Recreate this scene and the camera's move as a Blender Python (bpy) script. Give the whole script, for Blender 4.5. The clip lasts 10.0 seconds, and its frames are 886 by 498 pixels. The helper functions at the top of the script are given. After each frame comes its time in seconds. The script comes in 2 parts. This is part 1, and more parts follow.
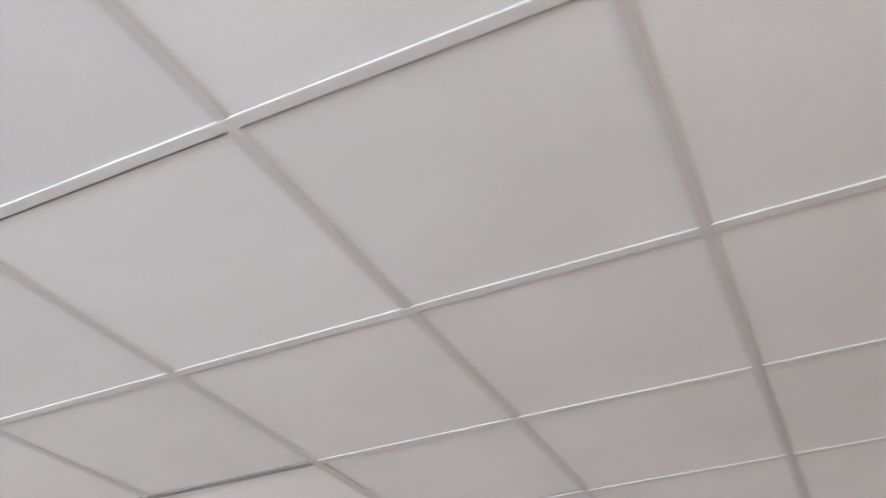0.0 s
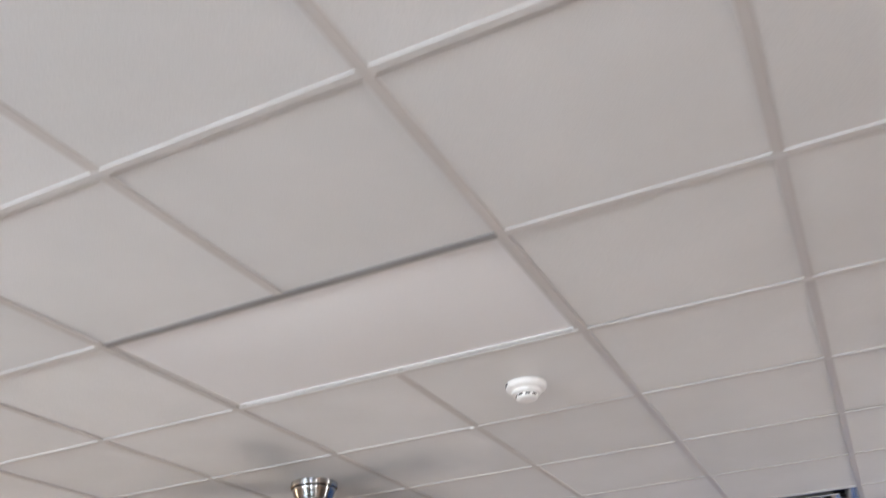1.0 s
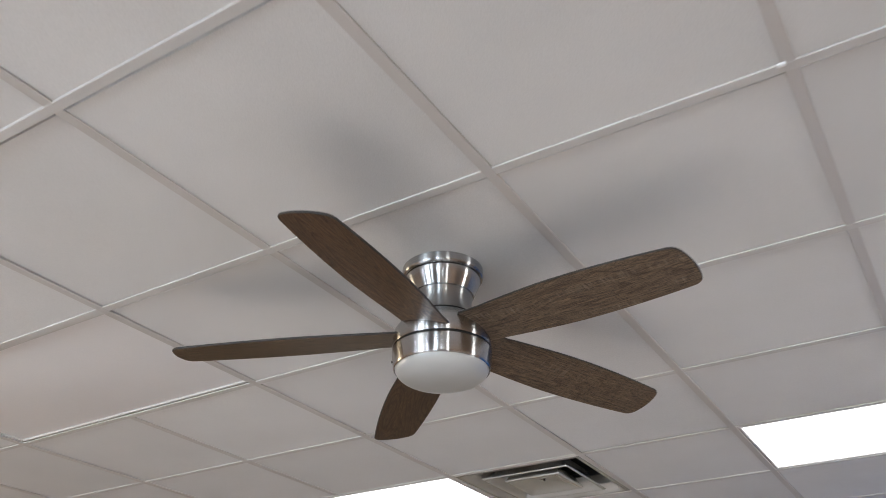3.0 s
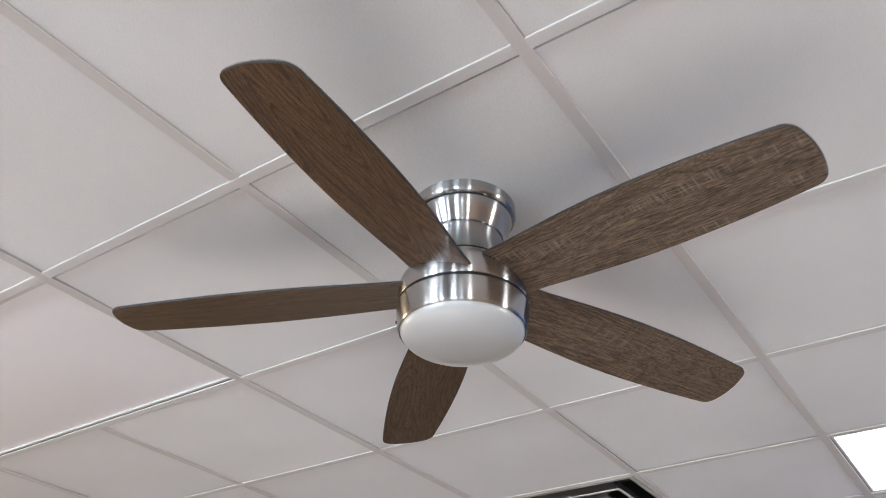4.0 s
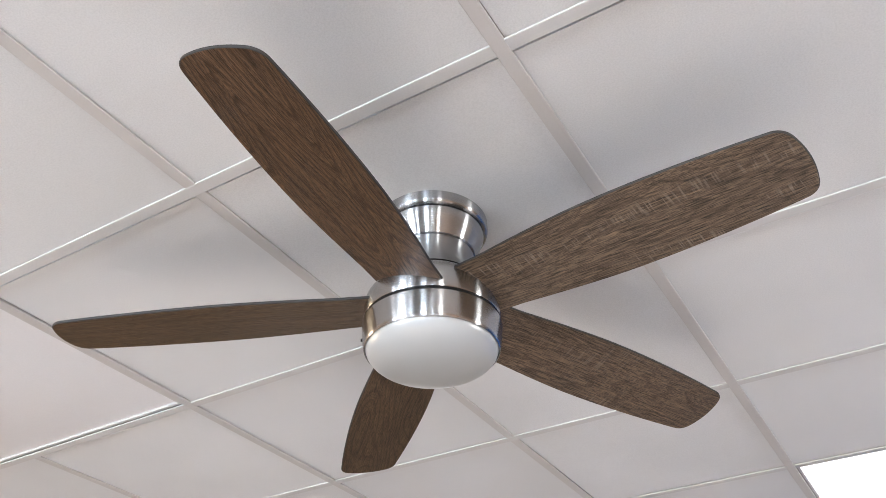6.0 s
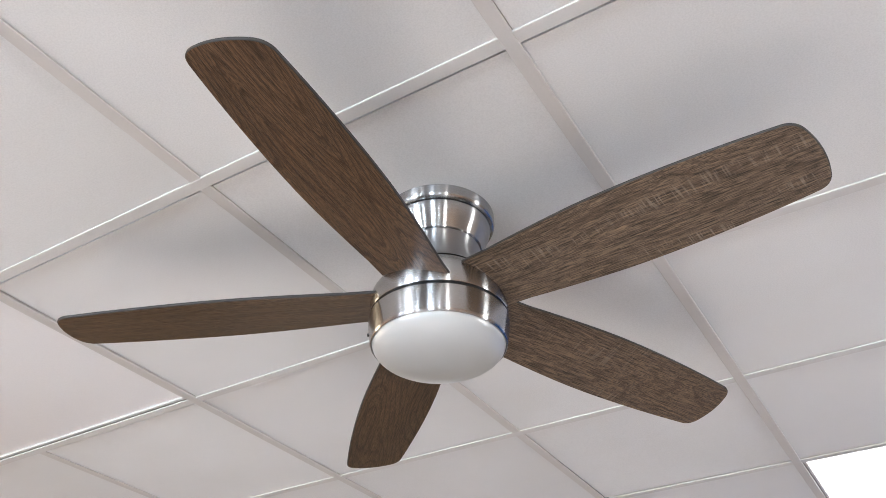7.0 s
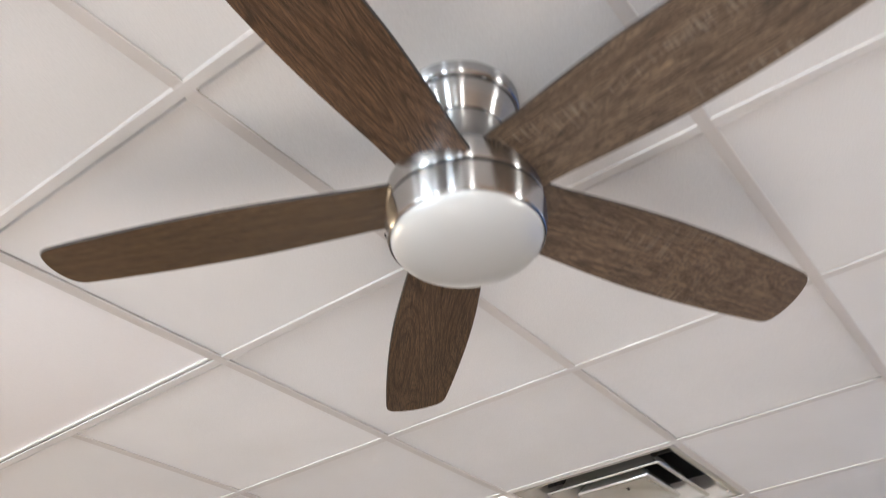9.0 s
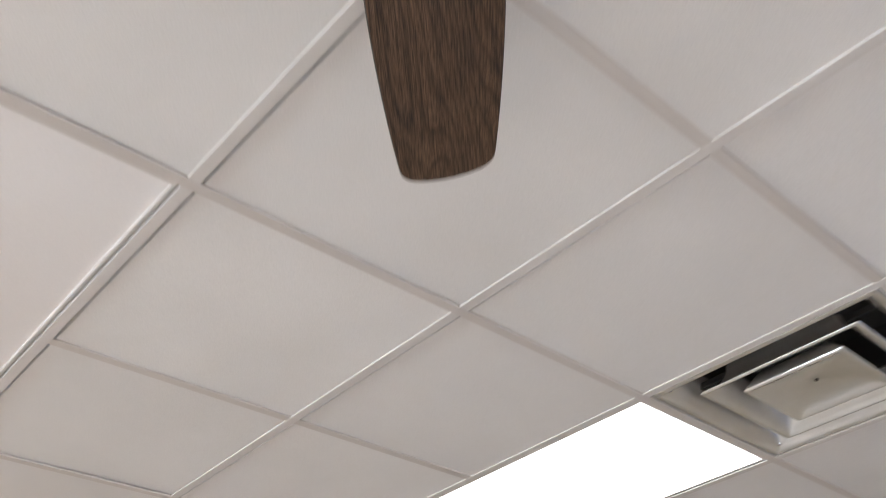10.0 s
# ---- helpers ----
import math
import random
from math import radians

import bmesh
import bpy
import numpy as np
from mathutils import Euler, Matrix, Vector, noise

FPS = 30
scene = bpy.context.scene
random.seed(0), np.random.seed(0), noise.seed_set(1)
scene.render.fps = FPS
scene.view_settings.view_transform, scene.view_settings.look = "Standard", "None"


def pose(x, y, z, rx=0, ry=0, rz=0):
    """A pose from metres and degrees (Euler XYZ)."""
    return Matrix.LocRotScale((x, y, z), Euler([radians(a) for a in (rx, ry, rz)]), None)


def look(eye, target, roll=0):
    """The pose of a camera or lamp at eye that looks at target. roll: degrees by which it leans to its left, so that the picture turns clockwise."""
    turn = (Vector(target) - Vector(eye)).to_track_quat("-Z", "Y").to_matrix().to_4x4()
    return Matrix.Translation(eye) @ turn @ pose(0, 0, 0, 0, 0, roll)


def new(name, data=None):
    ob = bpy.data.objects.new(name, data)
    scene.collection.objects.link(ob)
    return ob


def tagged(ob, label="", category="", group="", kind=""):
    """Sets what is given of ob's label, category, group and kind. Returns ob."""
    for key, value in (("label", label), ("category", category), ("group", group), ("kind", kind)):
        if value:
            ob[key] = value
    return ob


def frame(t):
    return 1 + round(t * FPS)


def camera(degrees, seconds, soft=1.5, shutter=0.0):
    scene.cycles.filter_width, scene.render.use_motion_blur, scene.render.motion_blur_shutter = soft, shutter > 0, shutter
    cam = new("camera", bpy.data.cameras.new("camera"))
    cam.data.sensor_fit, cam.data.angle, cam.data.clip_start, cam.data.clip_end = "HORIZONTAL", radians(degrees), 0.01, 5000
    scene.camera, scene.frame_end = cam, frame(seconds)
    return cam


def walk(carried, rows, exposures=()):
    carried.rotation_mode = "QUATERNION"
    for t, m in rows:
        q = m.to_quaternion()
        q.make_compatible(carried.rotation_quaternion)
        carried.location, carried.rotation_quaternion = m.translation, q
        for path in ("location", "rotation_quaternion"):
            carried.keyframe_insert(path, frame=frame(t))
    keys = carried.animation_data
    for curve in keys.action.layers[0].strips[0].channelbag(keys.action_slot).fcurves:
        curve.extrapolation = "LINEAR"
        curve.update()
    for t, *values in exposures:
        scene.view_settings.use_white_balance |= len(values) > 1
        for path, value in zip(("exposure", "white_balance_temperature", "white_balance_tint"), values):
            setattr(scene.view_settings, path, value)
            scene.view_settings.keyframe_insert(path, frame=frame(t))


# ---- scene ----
cam = camera(55.5, 10.0, soft=0.72, shutter=0.4)
PATH = [
    (0, (2.814, -3.456, 1.833), (2.143, -1.978, 3.001), -1.6),
    (0.5, (2.41, -3.341, 1.811), (1.72, -1.823, 2.915), -3.5),
    (1, (2.091, -3.075, 1.746), (1.368, -1.51, 2.76), -2.7),
    (1.5, (1.766, -2.697, 1.717), (1.001, -1.121, 2.683), -1.3),
    (2, (1.449, -2.328, 1.7), (0.636, -0.76, 2.638), -1.0),
    (2.5, (1.225, -1.913, 1.7), (0.334, -0.401, 2.658), 0.2),
    (2.7, (1.119, -1.764, 1.676), (0.218, -0.279, 2.668), 0.4),
    (3.8, (0.759, -1.157, 1.747), (-0.177, 0.202, 2.877), 1.1),
    (4, (0.718, -1.098, 1.749), (-0.221, 0.251, 2.889), 1.3),
    (4.5, (0.642, -1.029, 1.766), (-0.244, 0.327, 2.939), 0.5),
    (5, (0.639, -1.028, 1.768), (-0.188, 0.336, 2.974), -0.4),
    (6.5, (0.649, -1.049, 1.77), (-0.171, 0.325, 2.971), -0.3),
    (7, (0.636, -1.041, 1.774), (-0.193, 0.334, 2.968), -0.2),
    (7.5, (0.633, -1.046, 1.776), (-0.203, 0.325, 2.968), -0.3),
    (8, (0.635, -1.051, 1.774), (-0.214, 0.312, 2.966), -1.0),
    (8.5, (0.622, -1.033, 1.766), (-0.255, 0.312, 2.959), -1.9),
    (9, (0.526, -0.816, 1.751), (-0.396, 0.504, 2.937), -3.4),
    (9.5, (0.396, -0.457, 1.766), (-0.665, 0.751, 2.956), -3.7),
    (10, (0.108, -0.104, 1.782), (-1.028, 0.986, 3.016), -3.2),
]
EXPOSURES = [(0, 2.65, 6240, 10.3), (0.5, 2.62, 6330, 10.2), (1, 2.61, 6360, 10.1), (1.5, 2.52, 6380, 9.9), (2.5, 2.45, 6330, 7.6), (4, 2.95, 6090, 9.0), (5, 3.18, 6100, 9.0), (7.5, 3.21, 6110, 8.9), (9, 3.3, 6370, 8.7), (9.5, 3.32, 6380, 8.2), (10, 3.09, 6340, 7.9)]
walk(cam, [(t, look(eye, target, roll)) for t, eye, target, roll in PATH], EXPOSURES)

# ---- measures of the room ----
MOD = 0.6096                      # ceiling module, 2 ft
H = 2.75                          # underside of the ceiling tiles
B_MIN, B_MAX, A_MIN, A_MAX = -6, 9, -8, 7


def gx(b):
    return (b - 1.5) * MOD


def gy(a):
    return (a - 1.5) * MOD


X0, X1, Y0, Y1 = gx(B_MIN), gx(B_MAX), gy(A_MIN), gy(A_MAX)

# ---- world and daylight ----
SUN_EL, SUN_AZ = radians(22), radians(195)
world = bpy.data.worlds.new("sky")
scene.world = world
world.use_nodes = True
wn = world.node_tree.nodes
sky = wn.new("ShaderNodeTexSky")
sky.sky_type = "NISHITA"
sky.sun_disc = False
sky.sun_elevation, sky.sun_rotation = SUN_EL, SUN_AZ
wn["Background"].inputs["Strength"].default_value = 0.1
world.node_tree.links.new(sky.outputs["Color"], wn["Background"].inputs["Color"])

# low sun from the south: it falls through the high windows onto the floor below the fan
sun_data = bpy.data.lights.new("sun", "SUN")
sun_data.energy, sun_data.angle, sun_data.color = 5.0, radians(0.5), (1.0, 0.89, 0.76)
sun = new("sun", sun_data)
TOWARDS_SUN = Vector((math.cos(SUN_EL) * math.sin(SUN_AZ), math.cos(SUN_EL) * math.cos(SUN_AZ), math.sin(SUN_EL)))
sun.matrix_world = look((0, 0, 20), Vector((0, 0, 20)) - TOWARDS_SUN)

WINDOW_RADIANCE = 7.6
PANEL_GLOW = 0.5        # the diffuser's own glow
PANEL_WATTS = 1.4       # the panel's beam
PANEL_SPREAD = 80.0


# ---- materials ----
def mat(name):
    m = bpy.data.materials.new(name)
    m.use_nodes = True
    return m, m.node_tree, m.node_tree.nodes["Principled BSDF"]


def node(tree, kind, **values):
    n = tree.nodes.new(kind)
    for key, value in values.items():
        n.inputs[key.replace("_", " ")].default_value = value
    return n


def coords(tree, scale=(1, 1, 1)):
    tc = tree.nodes.new("ShaderNodeTexCoord")
    mp = tree.nodes.new("ShaderNodeMapping")
    mp.inputs["Scale"].default_value = scale
    tree.links.new(tc.outputs["Object"], mp.inputs["Vector"])
    return mp.outputs["Vector"]


def ramp(tree, fac, stops):
    r = tree.nodes.new("ShaderNodeValToRGB")
    while len(r.color_ramp.elements) < len(stops):
        r.color_ramp.elements.new(0.5)
    for e, (p, c) in zip(r.color_ramp.elements, stops):
        e.position, e.color = p, (*c, 1)
    tree.links.new(fac, r.inputs["Fac"])
    return r.outputs["Color"]


def mix(tree, kind, fac, a, b):
    m = tree.nodes.new("ShaderNodeMix")
    m.data_type, m.blend_type = "RGBA", kind
    for sock, value in ((m.inputs["Factor"], fac), (m.inputs["A"], a), (m.inputs["B"], b)):
        if isinstance(value, (int, float, tuple)):
            sock.default_value = value if not isinstance(value, tuple) else (*value, 1)
        else:
            tree.links.new(value, sock)
    return m.outputs["Result"]


def bump(tree, shader, height, strength, distance):
    b = tree.nodes.new("ShaderNodeBump")
    b.inputs["Strength"].default_value, b.inputs["Distance"].default_value = strength, distance
    tree.links.new(height, b.inputs["Height"])
    tree.links.new(b.outputs["Normal"], shader.inputs["Normal"])


def grainy(name, base, dark, rough, big=1.5, small=220.0, bump_by=0.25, metal=0.0, amount=1.0):
    """A painted or plain surface: base colour with soft blotches and a fine grain."""
    m, tree, s = mat(name)
    v = coords(tree)
    n1 = node(tree, "ShaderNodeTexNoise", Scale=big, Detail=4.0)
    n2 = node(tree, "ShaderNodeTexNoise", Scale=small, Detail=3.0)
    for n in (n1, n2):
        tree.links.new(v, n.inputs["Vector"])
    c = ramp(tree, n1.outputs["Fac"], [(0.3, dark), (0.72, base)])
    c2 = ramp(tree, n2.outputs["Fac"], [(0.35, tuple(x * (1 - 0.08 * amount) for x in base)), (0.65, base)])
    tree.links.new(mix(tree, "MULTIPLY", 0.35 * amount, c, c2), s.inputs["Base Color"])
    s.inputs["Roughness"].default_value, s.inputs["Metallic"].default_value = rough, metal
    bump(tree, s, n2.outputs["Fac"], bump_by, 0.001)
    return m


def tile_material():
    """Painted mineral-fibre tile: fine stipple, a slightly different white on every tile, faint grime."""
    m, tree, s = mat("mineral_fibre_tile")
    v = coords(tree)
    fine = node(tree, "ShaderNodeTexNoise", Scale=330.0, Detail=4.0, Roughness=0.7)
    mid = node(tree, "ShaderNodeTexNoise", Scale=90.0, Detail=3.0)
    grime = node(tree, "ShaderNodeTexNoise", Scale=2.2, Detail=4.0, Roughness=0.55)
    for n in (fine, mid, grime):
        tree.links.new(v, n.inputs["Vector"])
    geo = tree.nodes.new("ShaderNodeNewGeometry")
    each = ramp(tree, geo.outputs["Random Per Island"], [(0.0, (0.76, 0.755, 0.75)), (1.0, (0.82, 0.815, 0.81))])
    dirt = ramp(tree, grime.outputs["Fac"], [(0.3, (0.93, 0.93, 0.925)), (0.65, (1, 1, 1))])
    speck = ramp(tree, fine.outputs["Fac"], [(0.32, (0.90, 0.90, 0.90)), (0.6, (1, 1, 1))])
    c = mix(tree, "MULTIPLY", 1.0, each, dirt)
    tree.links.new(mix(tree, "MULTIPLY", 1.0, c, speck), s.inputs["Base Color"])
    s.inputs["Roughness"].default_value = 0.85
    h = mix(tree, "ADD", 0.5, fine.outputs["Color"], mid.outputs["Color"])
    bump(tree, s, h, 0.55, 0.0012)
    return m


def wood_material(name, shift, tint, rings=1.0, saw=0.0, fine=1.0):
    """Weathered taupe oak print: flame figure in growth rings, long fine grain, pores, pale saw marks across."""
    m, tree, s = mat(name)
    tc = tree.nodes.new("ShaderNodeTexCoord")
    place = tree.nodes.new("ShaderNodeMapping")
    place.inputs["Location"].default_value = shift
    tree.links.new(tc.outputs["Object"], place.inputs["Vector"])
    v = place.outputs["Vector"]

    def noise_at(scale, detail=2.0, rough=0.5, twist=0.0):
        mp = tree.nodes.new("ShaderNodeMapping")
        mp.inputs["Scale"].default_value = (scale[0], scale[1], scale[1])
        tree.links.new(v, mp.inputs["Vector"])
        n = node(tree, "ShaderNodeTexNoise", Scale=1.0, Detail=detail, Roughness=rough, Distortion=twist)
        tree.links.new(mp.outputs["Vector"], n.inputs["Vector"])
        return n.outputs["Fac"]

    def maths(op, a, b, c=None):
        n = tree.nodes.new("ShaderNodeMath")
        n.operation = op
        for k, value in enumerate((a, b) if c is None else (a, b, c)):
            if isinstance(value, (int, float)):
                n.inputs[k].default_value = value
            else:
                tree.links.new(value, n.inputs[k])
        return n.outputs[0]

    field = noise_at((1.5, 8.0), 1.0, 0.4)
    jitter = noise_at((20.0, 150.0), 3.0, 0.6)
    # growth rings of the flame figure, and the close grain that follows them
    flow = maths("MULTIPLY_ADD", jitter, 0.010, field)
    ring = maths("FRACT", maths("MULTIPLY", flow, 34.0), 0.0)
    ring_tone = ramp(tree, ring, [(0.0, (0.36, 0.32, 0.30)), (0.10, (0.52, 0.48, 0.45)), (0.26, (0.95, 0.94, 0.93)), (0.85, (1.12, 1.11, 1.09)), (0.95, (0.52, 0.48, 0.45)), (1.0, (0.36, 0.32, 0.30))])
    hair = maths("FRACT", maths("MULTIPLY", maths("MULTIPLY_ADD", jitter, 0.035, field), 120.0), 0.0)
    hair_tone = ramp(tree, hair, [(0.0, (0.52, 0.49, 0.47)), (0.28, (0.98, 0.97, 0.97)), (0.55, (1.26, 1.23, 1.19)), (0.8, (1.0, 1.0, 0.99)), (1.0, (0.52, 0.49, 0.47))])
    grain = ramp(tree, noise_at((26.0, 640.0), 2.0, 0.6, 0.35), [(0.36, (0.20, 0.17, 0.15)), (0.45, (0.88, 0.87, 0.86)), (0.56, (1.10, 1.10, 1.08)), (0.68, (1.50, 1.45, 1.38))])
    pore = ramp(tree, noise_at((75.0, 600.0), 2.5, 0.6, 0.5), [(0.36, (0.18, 0.15, 0.13)), (0.45, (0.92, 0.91, 0.90)), (0.62, (1.04, 1.04, 1.04)), (0.74, (1.35, 1.32, 1.27))])
    streak = ramp(tree, noise_at((2.6, 95.0), 3.0, 0.6), [(0.30, (0.72, 0.69, 0.66)), (0.5, (1, 1, 1)), (0.7, (1.14, 1.13, 1.11))])
    tone = ramp(tree, noise_at((2.0, 15.0), 3.0), [(0.28, tuple(0.87 * q for q in tint)), (0.5, tint), (0.75, tuple(1.13 * q for q in tint))])
    c = mix(tree, "MULTIPLY", 0.9 * rings, tone, ring_tone)
    c = mix(tree, "MULTIPLY", 0.8 * fine, c, hair_tone)
    c = mix(tree, "MULTIPLY", 0.9 * fine, c, grain)
    c = mix(tree, "MULTIPLY", 0.55, c, streak)
    c = mix(tree, "MULTIPLY", 0.75 * fine, c, pore)
    if saw:
        # saw marks: thin pale ticks across the grain, in patches
        tick = ramp(tree, noise_at((260.0, 20.0), 1.0), [(0.54, (0, 0, 0)), (0.64, (1, 1, 1))])
        patch = ramp(tree, noise_at((3.4, 20.0), 2.0), [(0.50, (0, 0, 0)), (0.66, (1, 1, 1))])
        bw = tree.nodes.new("ShaderNodeRGBToBW")
        tree.links.new(mix(tree, "MULTIPLY", 1.0, tick, patch), bw.inputs[0])
        c = mix(tree, "MIX", maths("MULTIPLY", bw.outputs[0], saw), c, (0.36, 0.30, 0.24))
    tree.links.new(c, s.inputs["Base Color"])
    s.inputs["Roughness"].default_value = 0.37
    s.inputs["Specular IOR Level"].default_value = 0.42
    bump(tree, s, grain, 0.35, 0.0005)
    return m


def brushed_material(name, base, rough, aniso=0.85):
    """Brushed nickel: the brushing runs round the axis and draws lights into upright streaks."""
    m, tree, s = mat(name)
    v = coords(tree, (1, 1, 900))
    n = node(tree, "ShaderNodeTexNoise", Scale=3.0, Detail=2.0)
    tree.links.new(v, n.inputs["Vector"])
    tree.links.new(ramp(tree, n.outputs["Fac"], [(0.3, tuple(x * 0.86 for x in base)), (0.7, base)]), s.inputs["Base Color"])
    s.inputs["Metallic"].default_value, s.inputs["Roughness"].default_value = 1.0, rough
    s.inputs["Anisotropic"].default_value, s.inputs["Anisotropic Rotation"].default_value = aniso, 0.25
    tan = tree.nodes.new("ShaderNodeTangent")
    tan.direction_type, tan.axis = "RADIAL", "Z"
    tree.links.new(tan.outputs["Tangent"], s.inputs["Tangent"])
    return m


def plain(name, base, rough, metal=0.0, emit=0.0, emit_colour=(1, 1, 1)):
    m, tree, s = mat(name)
    s.inputs["Base Color"].default_value = (*base, 1)
    s.inputs["Roughness"].default_value, s.inputs["Metallic"].default_value = rough, metal
    if emit:
        s.inputs["Emission Color"].default_value = (*emit_colour, 1)
        s.inputs["Emission Strength"].default_value = emit
    return m


TILE = tile_material()
# one board print for each blade: shift of the figure, colour, strength of rings, saw marks and fine grain
WOODS = [wood_material("reddish_taupe_oak", (0.4, 1.3, 0.0), (0.122, 0.074, 0.043), 1.0, 0.0, 0.9),
         wood_material("greyish_taupe_oak", (3.1, 2.2, 0.0), (0.150, 0.108, 0.073), 0.6, 0.5, 1.0),
         wood_material("taupe_oak", (7.7, 4.6, 0.0), (0.138, 0.096, 0.062), 0.5, 0.2, 1.0),
         wood_material("dark_taupe_oak", (5.2, 9.4, 0.0), (0.112, 0.070, 0.043), 0.8, 0.0, 0.9),
         wood_material("light_taupe_oak", (11.3, 6.1, 0.0), (0.128, 0.086, 0.050), 0.4, 0.0, 0.7)]
NICKEL = brushed_material("brushed_nickel", (0.52, 0.522, 0.525), 0.24, 1.0)
NICKEL_DULL = brushed_material("brushed_nickel_dull", (0.42, 0.422, 0.425), 0.30, 0.98)
# slightly darker white on every tee along y, main and cross alike
TEE_Y = grainy("darker_white_tee_y", (0.69, 0.665, 0.645), (0.66, 0.635, 0.615), 0.42, 2.0, 300.0, 0.03)
# shade put into the colour: grey for one tee run beside an unlit panel
TEE_IN_SHADE = grainy("shade_grey_tee", (0.40, 0.39, 0.385), (0.33, 0.32, 0.315), 0.5, 5.0, 300.0, 0.03)
TEE = grainy("white_painted_steel", (0.73, 0.715, 0.70), (0.70, 0.685, 0.67), 0.6, 2.0, 300.0, 0.03)
EDGE = plain("charcoal_blade_edge", (0.035, 0.032, 0.031), 0.6)
BLACK = plain("black_gap", (0.012, 0.012, 0.012), 0.6)
OPAL = plain("frosted_opal_glass", (0.47, 0.485, 0.485), 0.35)
OPAL.node_tree.nodes["Principled BSDF"].inputs["Coat Weight"].default_value = 1.0
OPAL.node_tree.nodes["Principled BSDF"].inputs["Coat Roughness"].default_value = 0.34
OPAL.node_tree.nodes["Principled BSDF"].inputs["Coat IOR"].default_value = 1.85
LENS_ON = plain("lit_acrylic_lens", (0.8, 0.8, 0.8), 0.4, 0.0, PANEL_GLOW, (1.0, 0.98, 0.97))
LENS_OFF = grainy("unlit_acrylic_lens", (0.92, 0.915, 0.92), (0.89, 0.885, 0.89), 0.3, 1.2, 260.0, 0.02)
PLASTIC = grainy("white_plastic", (0.93, 0.925, 0.915), (0.91, 0.90, 0.89), 0.3, 9.0, 300.0, 0.02)
VENT_PAINT = grainy("satin_aluminium", (0.85, 0.85, 0.835), (0.74, 0.74, 0.725), 0.22, 8.0, 200.0, 0.02, 0.6)
SCREW = plain("bright_screw", (0.8, 0.8, 0.8), 0.15, 1.0)
DUCT = grainy("dark_duct_lining", (0.06, 0.06, 0.064), (0.03, 0.03, 0.032), 0.8, 6.0, 150.0, 0.2)
BLUE = grainy("blue_wall_paint", (0.018, 0.155, 0.45), (0.015, 0.135, 0.40), 0.55, 1.2, 240.0, 0.12)
CREAM = grainy("warm_white_wall_paint", (0.56, 0.53, 0.46), (0.52, 0.49, 0.42), 0.6, 1.2, 240.0, 0.12)
OLIVE = grainy("olive_beige_wall_paint", (0.22, 0.175, 0.11), (0.20, 0.16, 0.10), 0.6, 1.2, 240.0, 0.12)
TAN = grainy("warm_tan_wall_paint", (0.56, 0.38, 0.24), (0.52, 0.35, 0.22), 0.6, 1.2, 240.0, 0.12)
FLOOR = grainy("tan_vinyl_floor", (0.51, 0.478, 0.468), (0.45, 0.42, 0.41), 0.4, 2.5, 120.0, 0.1)
FRAME = plain("dark_bronze_aluminium", (0.05, 0.045, 0.04), 0.4, 0.6)


# ---- mesh helpers ----
def part(name, bm, material, parent=None, label="", smooth=False):
    me = bpy.data.meshes.new(name)
    bmesh.ops.recalc_face_normals(bm, faces=bm.faces)
    bm.to_mesh(me)
    bm.free()
    for m in material if isinstance(material, (list, tuple)) else [material]:
        me.materials.append(m)
    if smooth:
        me.shade_smooth()
    ob = new(name, me)
    ob.parent = parent
    if label:
        tagged(ob, label)
    return ob


def structure(ob, label, category):
    return tagged(ob, label, category, kind="structure")


def box(bm, x0, x1, y0, y1, z0, z1, index=0):
    v = [bm.verts.new((x, y, z)) for x in (x0, x1) for y in (y0, y1) for z in (z0, z1)]
    for f in ((0, 1, 3, 2), (4, 6, 7, 5), (0, 4, 5, 1), (2, 3, 7, 6), (0, 2, 6, 4), (1, 5, 7, 3)):
        bm.faces.new([v[i] for i in f]).material_index = index
    return v


def lathe(profile, seg=72, closed=False):
    """A turned form about z from (radius, height) pairs."""
    bm = bmesh.new()
    rings = []
    for r, z in profile:
        if r < 1e-5:
            rings.append([bm.verts.new((0, 0, z))])
        else:
            rings.append([bm.verts.new((r * math.cos(2 * math.pi * k / seg), r * math.sin(2 * math.pi * k / seg), z)) for k in range(seg)])
    for p, q in zip(rings, rings[1:]):
        for k in range(seg):
            k2 = (k + 1) % seg
            if len(p) == 1 and len(q) == 1:
                continue
            if len(p) == 1:
                bm.faces.new((p[0], q[k], q[k2]))
            elif len(q) == 1:
                bm.faces.new((p[k], p[k2], q[0]))
            else:
                bm.faces.new((p[k], p[k2], q[k2], q[k]))
    return bm


def sharp(ob, degrees=30):
    """Smooth shading that keeps edges sharper than the given angle."""
    bm = bmesh.new()
    bm.from_mesh(ob.data)
    for e in bm.edges:
        e.smooth = len(e.link_faces) == 2 and e.calc_face_angle(0) < radians(degrees)
    for f in bm.faces:
        f.smooth = True
    bm.to_mesh(ob.data)
    bm.free()
    return ob


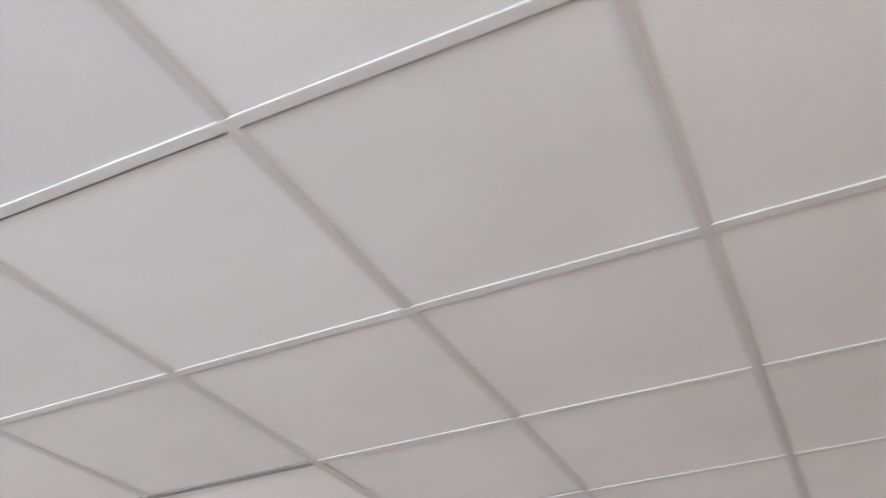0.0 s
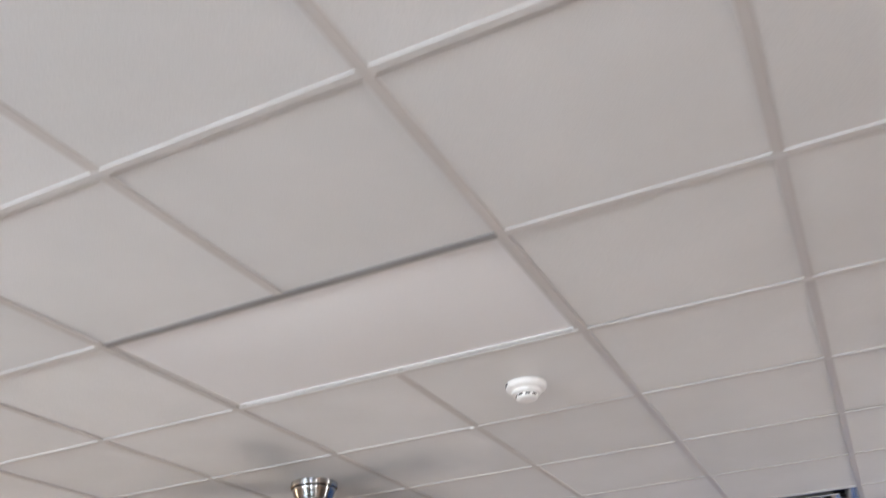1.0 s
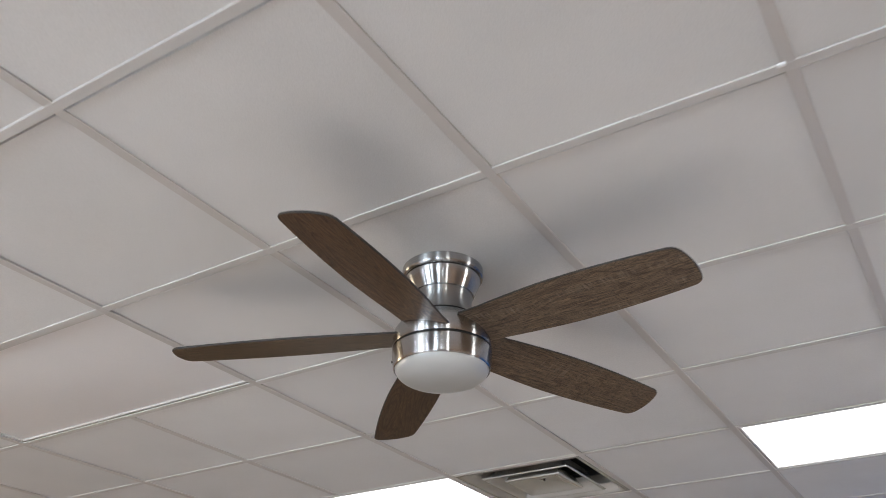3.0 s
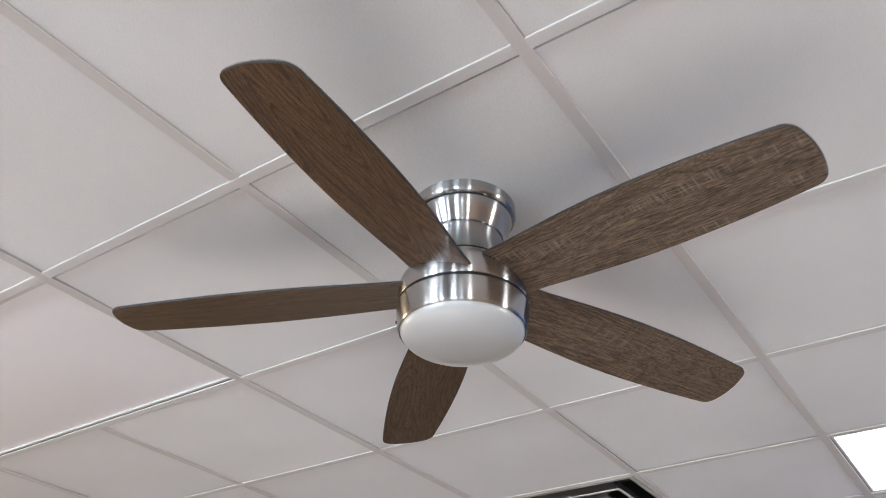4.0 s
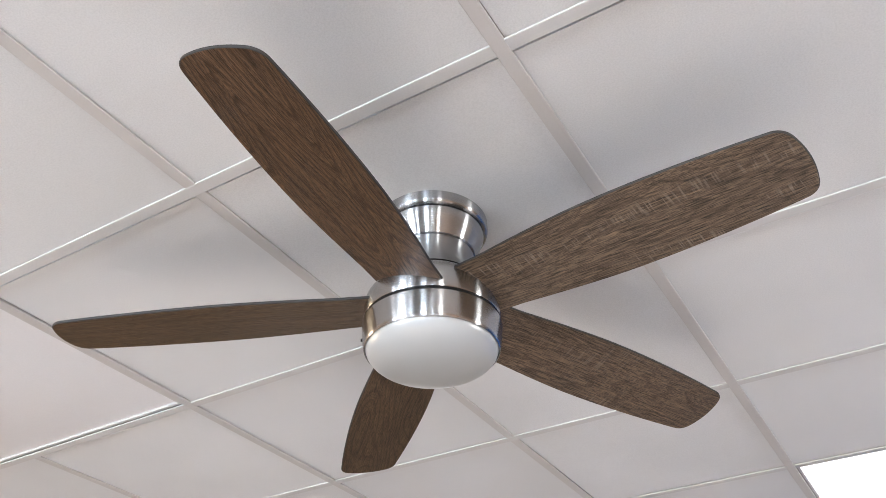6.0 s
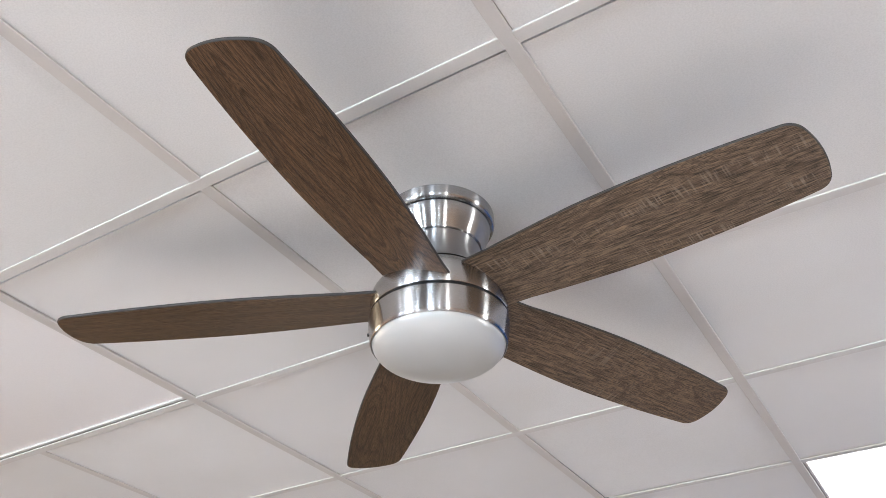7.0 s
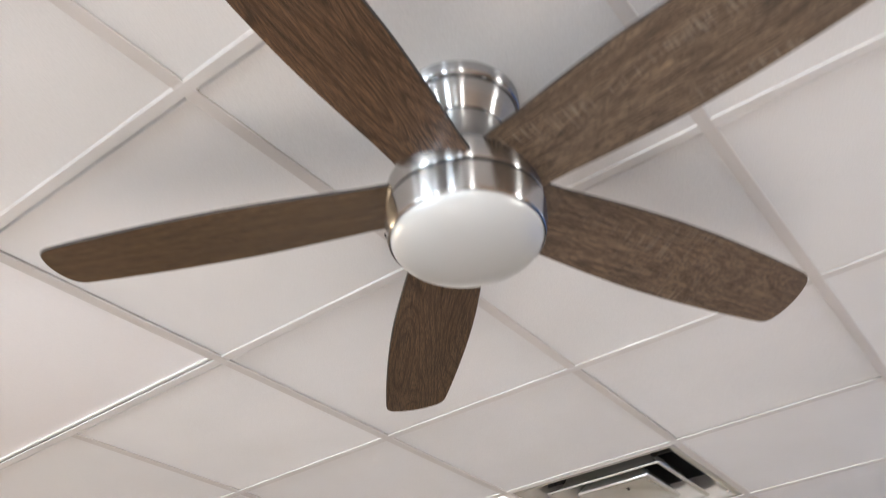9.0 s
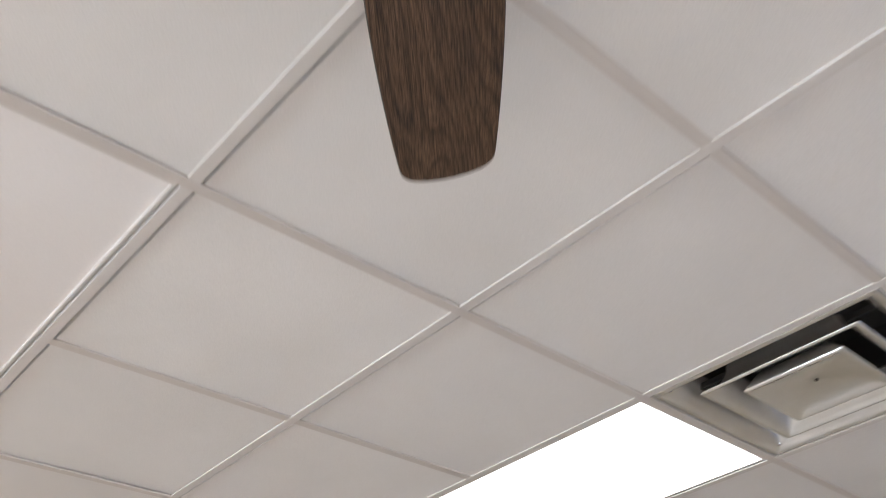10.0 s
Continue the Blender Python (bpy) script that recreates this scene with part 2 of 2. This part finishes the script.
def bar(bm, along, lo, hi, at, half, z_top, depth, chamfer=0.0016, index=0):
    """One tee flange: a flat bar along x or y with chamfered lower edges."""
    arc = [(chamfer * (1 - math.cos(q)), chamfer * (1 - math.sin(q))) for q in (0.0, 0.4, 0.8, 1.2, math.pi / 2)]
    prof = [(-half, z_top), (half, z_top)] + [(half - p, z_top - depth + q) for p, q in arc] + [(p - half, z_top - depth + q) for p, q in reversed(arc)]
    ends = []
    for s in (lo, hi):
        ends.append([bm.verts.new((s, at + o, z) if along == "x" else (at + o, s, z)) for o, z in prof])
    n = len(prof)
    for k in range(n):
        bm.faces.new((ends[0][k], ends[0][(k + 1) % n], ends[1][(k + 1) % n], ends[1][k])).material_index = index
    bm.faces.new(ends[0])
    bm.faces.new(ends[1])


# ---- what fills the ceiling cells ----
PANELS = [(-2, 4, True), (2, 4, True), (2, -1, False), (-2, 1, False)]   # first cell of each 2 x 4 ft panel
VENTS = [(0, 4), (4, 4)]
taken = {(b + k, a) for b, a, _ in PANELS for k in (0, 1)} | set(VENTS)

# ---- room shell ----
bm = bmesh.new()
box(bm, X0, X1, Y0, Y1, -0.12, 0.0)
structure(part("floor", bm, FLOOR), "tan vinyl floor of the shop room", "floor")


def wall_with_openings(name, axis, at, thick, lo, hi, openings, material, label):
    """A wall along x or y; openings as (from, to, sill, head)."""
    bm = bmesh.new()

    def piece(s0, s1, z0, z1):
        a, b = sorted((at, at + thick))
        if axis == "x":
            box(bm, s0, s1, a, b, z0, z1)
        else:
            box(bm, a, b, s0, s1, z0, z1)

    s, top = lo, H + 0.25
    for o0, o1, sill, head in openings:
        piece(s, o0, 0, top)
        if sill > 0:
            piece(o0, o1, 0, sill)
        piece(o0, o1, head, top)
        s = o1
    piece(s, hi, 0, top)
    return structure(part(name, bm, material), label, "wall")


WINDOWS = {
    "south": [(-3.4, -2.9, 1.5, 2.6), (-2.2, -0.9, 1.5, 2.6), (-0.3, 0.1, 1.5, 2.6), (1.6, 2.4, 1.5, 2.6), (3.4, 3.8, 1.5, 2.6)],
    # unseen; second east and west ones placed to light the ceiling
    "east": [(-5.2, -4.4, 1.5, 2.6), (1.0, 1.6, 1.5, 2.6)],
    "west": [(-1.5, -0.5, 1.5, 2.6)],
}
T = 0.16
wall_with_openings("wall_north_east", "x", Y1, T, 0.3, X1 + T, [], BLUE, "bright blue painted wall below the ceiling")
wall_with_openings("wall_north_west", "x", Y1, T, X0 - T, 0.3, [], OLIVE, "warm off-white painted wall beside the blue one")
wall_with_openings("wall_south", "x", Y0, -T, X0 - T, X1 + T, WINDOWS["south"], CREAM, "warm white painted wall with high windows")
wall_with_openings("wall_east", "y", X1, T, Y0, Y1, WINDOWS["east"], TAN, "warm tan painted wall with two windows")
wall_with_openings("wall_west", "y", X0, -T, Y0, Y1, WINDOWS["west"], TAN, "warm tan painted wall with one window")

bm = bmesh.new()
box(bm, -60, 60, -60, 60, -0.3, -0.14)
structure(part("ground", bm, grainy("asphalt", (0.06, 0.06, 0.06), (0.045, 0.045, 0.045), 0.9, 1.0, 80.0, 0.3)), "grey asphalt ground outside the windows", "ground")


def window(name, side, o):
    s0, s1, z0, z1 = o
    bm = bmesh.new()
    w, at = 0.075, {"south": Y0 - 0.1, "east": X1 + 0.1, "west": X0 - 0.1}[side]

    def piece(target, a, b, c, d, t):
        if side == "south":
            box(target, a, b, at - t, at + t, c, d)
        else:
            box(target, at - t, at + t, a, b, c, d)

    piece(bm, s0, s1, z0, z0 + w, 0.035)
    piece(bm, s0, s1, z1 - w, z1, 0.035)
    for s in np.linspace(s0, s1 - w, 2 + round((s1 - s0) / 0.62)):
        piece(bm, s, s + w, z0 + w, z1 - w, 0.034)
    ob = structure(part(name, bm, FRAME), "window with a dark bronze metal frame", "window")
    lamp = bpy.data.lights.new("window_daylight", "AREA")
    lamp.shape, lamp.size, lamp.size_y = "RECTANGLE", s1 - s0 - 0.1, z1 - z0 - 0.1
    # unseen west window: lamp dimmed and warmed to tint the ceiling's west side
    lamp.energy = WINDOW_RADIANCE * (0.3 if side == "west" else 1.0) * math.pi * lamp.size * lamp.size_y
    lamp.color = (1.0, 0.76, 0.50) if side == "west" else (1.0, 0.96, 0.91) if side == "east" else (0.80, 0.90, 1.0)
    lo = new("window_daylight", lamp)
    m, zc = (s0 + s1) / 2, (z0 + z1) / 2
    eye = {"south": (m, Y0 - 0.2, zc), "east": (X1 + 0.2, m, zc), "west": (X0 - 0.2, m, zc)}[side]
    into = {"south": (0, 1, 0), "east": (-1, 0, 0), "west": (1, 0, 0)}[side]
    lo.matrix_world = look(eye, Vector(eye) + Vector(into))
    return ob


count = 1
for side, some in WINDOWS.items():
    for o in some:
        window("window_%d" % count, side, o)
        count += 1

# ---- ceiling: tiles in one mesh, the tee grid as trim ----
HALF, DEEP = 0.0122, 0.0036       # tee flange
rng = random.Random(4)
bm = bmesh.new()
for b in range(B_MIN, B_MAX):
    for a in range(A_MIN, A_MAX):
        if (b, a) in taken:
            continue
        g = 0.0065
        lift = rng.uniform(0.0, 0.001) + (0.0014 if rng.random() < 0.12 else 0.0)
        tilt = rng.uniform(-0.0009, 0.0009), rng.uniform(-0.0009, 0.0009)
        # tiles cut short on two edges, the gaps standing in for tee shadow lines
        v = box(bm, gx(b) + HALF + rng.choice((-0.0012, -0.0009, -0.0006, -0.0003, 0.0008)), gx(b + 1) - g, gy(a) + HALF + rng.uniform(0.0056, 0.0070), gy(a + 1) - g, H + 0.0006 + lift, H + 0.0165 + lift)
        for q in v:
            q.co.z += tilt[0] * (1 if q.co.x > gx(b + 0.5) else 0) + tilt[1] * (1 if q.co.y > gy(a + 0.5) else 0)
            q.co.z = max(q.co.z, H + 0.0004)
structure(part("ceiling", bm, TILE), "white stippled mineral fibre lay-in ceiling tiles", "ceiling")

bm = bmesh.new()
box(bm, X0 - T, X1 + T, Y0 - T, Y1 + T, H + 0.25, H + 0.4)
structure(part("ceiling_slab", bm, CREAM), "plain slab above the suspended ceiling", "ceiling")

bm = bmesh.new()
# main tees at every second line; 4 ft cross tees butt against them, 2 ft tees against those
for a in range(A_MIN, A_MAX + 1):
    for b in range(B_MIN, B_MAX + 1, 2):
        c0, c1 = gx(b) + HALF - 0.0015, min(gx(b + 2) - HALF + 0.0015, X1)
        if c1 > c0:
            # south edge of that panel takes the grey painted as shade
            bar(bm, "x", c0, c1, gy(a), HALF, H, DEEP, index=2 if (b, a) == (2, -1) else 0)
for b in range(B_MIN, B_MAX + 1):
    if b % 2 == 0:
        bar(bm, "y", Y0, Y1, gx(b), HALF, H, DEEP + 0.0007, index=1)
        continue
    for a in range(A_MIN, A_MAX):
        if any(b == pb + 1 and a == pa for pb, pa, _ in PANELS):
            continue
        bar(bm, "y", gy(a) + HALF - 0.002, gy(a + 1) - HALF + 0.002, gx(b), HALF, H, DEEP - 0.0005, index=1)
structure(part("ceiling_grid_trim", bm, [TEE, TEE_Y, TEE_IN_SHADE]), "white painted steel tee grid of the ceiling", "trim")


# ---- recessed light panels ----
def light_panel(b, a, lit):
    x0, x1, y0, y1 = gx(b) + 0.0155, gx(b + 2) - 0.0155, gy(a) + 0.0155, gy(a + 1) - 0.0155
    root = new("ceiling_light", None)
    root.location = ((x0 + x1) / 2, (y0 + y1) / 2, H)
    hx, hy, w = (x1 - x0) / 2, (y1 - y0) / 2, 0.007
    bm = bmesh.new()
    low, up = 0.0005, 0.06
    for sx0, sx1, sy0, sy1 in ((-hx, hx, -hy, w - hy), (-hx, hx, hy - w, hy), (-hx, w - hx, w - hy, hy - w), (hx - w, hx, w - hy, hy - w)):
        box(bm, sx0, sx1, sy0, sy1, low, up)
    part("frame", bm, TEE, root, "white metal edge frame")
    # the lens lies in the frame and bows down a little
    bm = bmesh.new()
    n = 12
    grid = [[bm.verts.new(((hx - w) * (i / n - 1), (hy - w) * (2 * j / n - 1),
                           (0.012 if lit else 0.0065) - (0.0 if lit else 0.009) * (1 - (i / n - 1) ** 2) * (1 - (2 * j / n - 1) ** 2))) for j in range(n + 1)] for i in range(2 * n + 1)]
    for i in range(2 * n):
        for j in range(n):
            bm.faces.new((grid[i][j], grid[i + 1][j], grid[i + 1][j + 1], grid[i][j + 1]))
    part("diffuser", bm, LENS_ON if lit else LENS_OFF, root, "glowing white acrylic diffuser" if lit else "unlit white acrylic diffuser", smooth=True)
    bm = bmesh.new()
    box(bm, -hx, hx, -hy, hy, 0.0602, 0.075)
    part("housing", bm, TEE, root)
    if lit:
        lamp = bpy.data.lights.new("panel_beam", "AREA")
        lamp.shape, lamp.size, lamp.size_y = "RECTANGLE", 2 * (hx - w) - 0.004, 2 * (hy - w) - 0.004
        lamp.energy, lamp.spread, lamp.color = PANEL_WATTS, radians(PANEL_SPREAD), (1.0, 0.985, 0.97)
        beam = new("panel_beam", lamp)
        beam.location = ((x0 + x1) / 2, (y0 + y1) / 2, H + 0.009)
    return tagged(root, "recessed flat ceiling light panel, switched on and glowing white" if lit else "recessed flat ceiling light panel, switched off, pinkish white", "ceiling light", "recessed ceiling lights")


for b, a, lit in PANELS:
    light_panel(b, a, lit)


# ---- air diffusers ----
def square_ring(bm, h0, z0, h1, z1, r0=0.0, r1=0.0):
    """A band between two squares of half widths h0 and h1, with corners rounded by r0 and r1."""
    def loop(h, z, r):
        out = []
        for k, (sx, sy) in enumerate(((1, 1), (-1, 1), (-1, -1), (1, -1))):
            for n in range(6):
                ang = radians(90 * k + 18 * n)
                out.append(bm.verts.new((sx * (h - r) + r * math.cos(ang), sy * (h - r) + r * math.sin(ang), z)))
        return out

    p, q = loop(h0, z0, max(r0, 0.0006)), loop(h1, z1, max(r1, 0.0006))
    for k in range(24):
        bm.faces.new((p[k], p[(k + 1) % 24], q[(k + 1) % 24], q[k]))


def pressed(profile):
    """Pressed sheet metal: the profile (half width, height, corner radius) swept round a square."""
    bm = bmesh.new()
    for (h0, z0, r0), (h1, z1, r1) in zip(profile, profile[1:]):
        square_ring(bm, h0, z0, h1, z1, r0, r1)
    bmesh.ops.remove_doubles(bm, verts=bm.verts, dist=0.00005)
    return bm


def solid(ob, thickness):
    mod = ob.modifiers.new("thickness", "SOLIDIFY")
    mod.thickness, mod.offset = thickness, 0
    bev = ob.modifiers.new("edge", "BEVEL")
    bev.width, bev.segments = 0.0012, 2
    return ob


def air_diffuser(b, a):
    root = new("air_vent", None)
    root.location = (gx(b + 0.5), gy(a + 0.5), H)
    f = MOD / 2 - 0.0145
    rim = pressed([(f, 0.002, 0.001), (f - 0.003, -0.001, 0.002), (f - 0.012, -0.002, 0.004), (f - 0.020, 0.001, 0.008), (f - 0.030, 0.009, 0.014), (f - 0.040, 0.020, 0.020),
                   (f - 0.050, 0.034, 0.024), (f - 0.057, 0.050, 0.026), (f - 0.061, 0.068, 0.028), (f - 0.062, 0.085, 0.028)])
    solid(part("frame", rim, VENT_PAINT, root, smooth=True), 0.002)
    ring = pressed([(0.2060, -0.0020, 0.010), (0.2040, -0.0045, 0.010), (0.1990, -0.0055, 0.010), (0.1930, -0.0030, 0.011), (0.1840, 0.0050, 0.013), (0.1740, 0.0170, 0.016), (0.1640, 0.0320, 0.018),
                    (0.1560, 0.0500, 0.020), (0.1530, 0.0680, 0.020)])
    solid(part("louvre", ring, VENT_PAINT, root, "middle louvre ring", smooth=True), 0.002)
    plate = pressed([(0.100, 0.0420, 0.012), (0.118, 0.0160, 0.010), (0.1300, -0.0020, 0.008), (0.1290, -0.0050, 0.008), (0.1250, -0.0065, 0.008), (0.1190, -0.0050, 0.010), (0.1080, 0.0010, 0.014), (0.090, 0.0080, 0.018),
                     (0.060, 0.0140, 0.018), (0.030, 0.0165, 0.012), (0.001, 0.0170, 0.0006)])
    solid(part("centre_plate", plate, VENT_PAINT, root, "square dished centre plate", smooth=True), 0.002)
    bm = bmesh.new()
    bmesh.ops.create_uvsphere(bm, u_segments=10, v_segments=6, radius=0.005, matrix=Matrix.Translation((0, 0, 0.015)))
    part("centre_screw", bm, DUCT, root, "small dark centre screw", smooth=True)
    for s in (-1, 1):
        bm = bmesh.new()
        box(bm, -0.235, 0.235, s * 0.135 - 0.004, s * 0.135 + 0.004, 0.045, 0.06)
        part("crossbar", bm, DUCT, root)
    bm = bmesh.new()
    square_ring(bm, f - 0.0615, 0.08, f - 0.0615, 0.2)
    square_ring(bm, f - 0.0615, 0.2, 0.001, 0.2)
    part("duct", bm, DUCT, root, "dark duct opening")
    for sx, sy in ((-1, -1), (1, -1), (1, 1), (-1, 1)):
        bm = bmesh.new()
        bmesh.ops.create_uvsphere(bm, u_segments=10, v_segments=6, radius=0.006, matrix=Matrix.Translation((sx * (f - 0.036), sy * (f - 0.036), 0.012)))
        part("screw", bm, SCREW, root, "bright corner screw", smooth=True)
    return tagged(root, "square satin aluminium ceiling air diffuser with dark slots", "air vent", "ceiling air vents")


for b, a in VENTS:
    air_diffuser(b, a)

# a small white clip left on a tee crossing
bm = bmesh.new()
box(bm, gx(3) - 0.020, gx(3) - 0.004, gy(1) - 0.019, gy(1) - 0.010, H - 0.0095, H - 0.0035)
bmesh.ops.bevel(bm, geom=bm.edges[:], offset=0.0015, segments=2, affect="EDGES")
tagged(part("ceiling_clip", bm, PLASTIC), "small white plastic clip on the ceiling grid", "clip")


# ---- smoke detectors ----
def smoke_detector(x, y, dark_tip, turn):
    root = new("smoke_detector", None)
    root.matrix_world = pose(x, y, H, 0, 0, turn)
    base = [(0, 0), (0.061, 0), (0.0660, -0.002), (0.0670, -0.006), (0.0665, -0.015), (0.0635, -0.0205), (0.0560, -0.0245), (0.0475, -0.0265), (0.0, -0.0265)]
    sharp(part("base", lathe(base), PLASTIC, root), 40)
    ring = [(0.0, -0.026), (0.0475, -0.0266), (0.0485, -0.030), (0.0465, -0.036), (0.0405, -0.0395), (0.0, -0.0395)]
    sharp(part("body", lathe(ring), PLASTIC, root), 40)
    head = [(0.0, -0.039), (0.0350, -0.0395), (0.0350, -0.0500), (0.0335, -0.0530), (0.0310, -0.0550), (0.0280, -0.0562), (0.0, -0.0570)]
    sharp(part("sensing_head", lathe(head), BLACK if dark_tip else PLASTIC, root, "dark sensing head" if dark_tip else ""), 40)
    if not dark_tip:
        for k in range(9):
            if k in (4, 7):
                continue
            bm = bmesh.new()
            box(bm, 0.0346, 0.0357, -0.0075, 0.0075, -0.0478, -0.0415)
            bmesh.ops.rotate(bm, verts=bm.verts, cent=(0, 0, 0), matrix=Matrix.Rotation(radians(40 * k), 3, "Z"))
            part("slot", bm, BLACK, root)
        bm = bmesh.new()
        for k, ang in enumerate((-6, 0, 6, 12)):
            vs = box(bm, 0.0655, 0.0674, -0.0020, 0.0020, -0.0155 + 0.001 * k, -0.004)
            bmesh.ops.rotate(bm, verts=vs, cent=(0, 0, 0), matrix=Matrix.Rotation(radians(ang), 3, "Z"))
        part("marking", bm, BLACK, root, "small dark printed marks")
    return root


tagged(smoke_detector(1.228, -0.612, False, 214.0), "round white plastic smoke detector with dark slots", "smoke detector", "smoke detectors")
tagged(smoke_detector(1.222, 2.50, True, 20.0), "round white smoke detector with a dark tip", "smoke detector", "smoke detectors")


# ---- ceiling fan ----
def blade_half(r):
    rs = [0.09, 0.14, 0.2, 0.27, 0.34, 0.42, 0.5, 0.57, 0.63, 0.68]
    hs = [0.058, 0.0630, 0.0685, 0.0740, 0.0775, 0.0770, 0.0735, 0.0685, 0.0625, 0.0565]
    k = 0.0
    for d in np.linspace(-0.03, 0.03, 7):
        k += float(np.interp(r + d, rs, hs)) / 7
    return k


def blade_outline():
    """The blade's edge, round from the inner corner: x runs outwards, y across."""
    tip, crown, corner, root_r = 0.6555, 0.013, 0.022, 0.1160
    up = []
    for r in np.linspace(0.15, tip - crown - corner * 0.9, 26):
        up.append((r, blade_half(r)))
    hw = blade_half(tip - crown)
    # rounded corner, then the bowed end
    x0, y0 = up[-1]
    x2, y2 = tip - crown * ((hw - corner) / hw) ** 2, hw - corner
    cx, cy = tip - crown + 0.002, hw + 0.001
    for t in np.linspace(0.12, 1.0, 9):
        up.append(((1 - t) ** 2 * x0 + 2 * t * (1 - t) * cx + t * t * x2, (1 - t) ** 2 * y0 + 2 * t * (1 - t) * cy + t * t * y2))
    for y in np.linspace(y2, 0, 8)[1:-1]:
        up.append((tip - crown * (y / hw) ** 2, y))
    h0 = blade_half(0.13)
    inner = []
    for y in np.linspace(-1, 1, 13):
        yy = y * h0
        inner.append((math.sqrt(max(root_r ** 2 - yy ** 2, 0)) + 0.0005, yy))
    return inner[::-1], up


def blade_mesh():
    inner, up = blade_outline()
    lower = [(x, -y) for x, y in reversed(up)]
    ring = list(reversed(inner)) + up + [(0.6555, 0.0)] + lower
    bm = bmesh.new()
    th, bev = 0.0052, 0.0012

    def droop(x):
        return 0.0

    n = len(ring)
    cen = (0.38, 0.0)

    def inset(p, d):
        l = math.hypot(p[0] - cen[0], (p[1] - cen[1]) * 4)
        return p[0] - d * (p[0] - cen[0]) / max(l, 1e-6), p[1] - d * 4 * (p[1] - cen[1]) / max(l, 1e-6)

    layers = []
    for d, z in ((bev, th / 2), (0, th / 2 - bev), (0, bev - th / 2), (bev, -th / 2)):
        layers.append([bm.verts.new((*inset(p, d), z + droop(p[0]))) for p in ring])
    for a, b in zip(layers, layers[1:]):
        for k in range(n):
            bm.faces.new((a[k], a[(k + 1) % n], b[(k + 1) % n], b[k])).material_index = 1
    bm.faces.new(layers[0])
    bm.faces.new(list(reversed(layers[3])))
    bmesh.ops.recalc_face_normals(bm, faces=bm.faces)
    return bm


def ceiling_fan():
    root = new("ceiling_fan", None)
    root.location = (0, 0, H)
    canopy = [(0, 0), (0.0995, 0.0), (0.1015, -0.002), (0.1020, -0.019), (0.1005, -0.0245), (0.0975, -0.0270), (0.0930, -0.0275)]
    sharp(part("canopy_ring", lathe(canopy, 96), NICKEL, root), 35)
    part("canopy_gap", lathe([(0.0905, -0.025), (0.0905, -0.0325)], 96), BLACK, root)
    cup = [(0.0880, -0.0300), (0.0940, -0.0304), (0.0937, -0.0345), (0.0900, -0.046), (0.0855, -0.057), (0.0805, -0.068), (0.0772, -0.0755), (0.0742, -0.0772)]
    sharp(part("canopy", lathe(cup, 96), NICKEL, root), 35)
    neck = [(0.0735, -0.0770), (0.0750, -0.0800), (0.0722, -0.091), (0.0720, -0.104), (0.0740, -0.117), (0.0790, -0.130), (0.0835, -0.1375), (0.0850, -0.1395)]
    sharp(part("neck", lathe(neck, 96), NICKEL_DULL, root, "duller flared nickel neck"), 35)
    part("upper_gap", lathe([(0.0815, -0.137), (0.0815, -0.1480)], 96), BLACK, root)
    shoulder = [(0.081, -0.1450), (0.0885, -0.1454), (0.0920, -0.1480), (0.1010, -0.1560), (0.1095, -0.1660), (0.1155, -0.1760), (0.1182, -0.1860), (0.1188, -0.2150), (0.1178, -0.2168), (0.110, -0.2172)]
    sharp(part("motor_housing", lathe(shoulder, 96), NICKEL, root), 35)
    part("lower_gap", lathe([(0.1110, -0.2155), (0.1110, -0.2250)], 96), BLACK, root)
    band = [(0.110, -0.2226), (0.1184, -0.2230), (0.1197, -0.2246), (0.1197, -0.2300), (0.1182, -0.2480), (0.1160, -0.2660), (0.1146, -0.2710), (0.1130, -0.2725), (0.1118, -0.2690)]
    sharp(part("light_ring", lathe(band, 96), NICKEL, root), 35)
    glass = [(0.1110, -0.2620)]
    for k in range(1, 21):
        t = math.pi / 2 * k / 20
        glass.append((0.1122 * math.cos(t) ** 0.80 if k < 20 else 0.0, -0.2620 - 0.0440 * math.sin(t) ** 0.80))
    part("glass_shade", lathe(glass, 96), OPAL, root, "frosted white opal glass bowl, unlit", smooth=True)
    for k in range(5):
        ob = sharp(part("blade", blade_mesh(), [WOODS[k], EDGE], root, "taupe oak blade with a dark edge"), 25)
        # turned round the axis, drooping a little towards the tip, and pitched
        pitch, droop = BLADE_SET[k]
        ob.matrix_basis = pose(0, 0, BLADE_Z, 0, 0, BLADE_TURN + 72 * k) @ pose(0, 0, 0, 0, droop, 0) @ pose(0, 0, 0, -pitch, 0, 0)
    for ang, z in ((214.0, -0.252), (94.0, -0.252)):
        bm = bmesh.new()
        bmesh.ops.create_cone(bm, cap_ends=True, segments=12, radius1=0.003, radius2=0.0026, depth=0.003, matrix=pose(0, 0, 0, 0, 90, 0))
        sc = part("screw", bm, EDGE, root)
        sc.matrix_basis = pose(0.1185 * math.cos(radians(ang)), 0.1185 * math.sin(radians(ang)), z, 0, 0, ang)
    return tagged(root, "five-blade brushed nickel ceiling fan with taupe wood blades, at rest", "ceiling fan")


BLADE_Z, BLADE_TURN = -0.181, -80.9
BLADE_SET = [(13.6, 4.0), (12.3, 3.6), (12.8, 3.2), (11.4, 3.5), (10.3, 2.7)]   # pitch and droop of each blade
ceiling_fan()
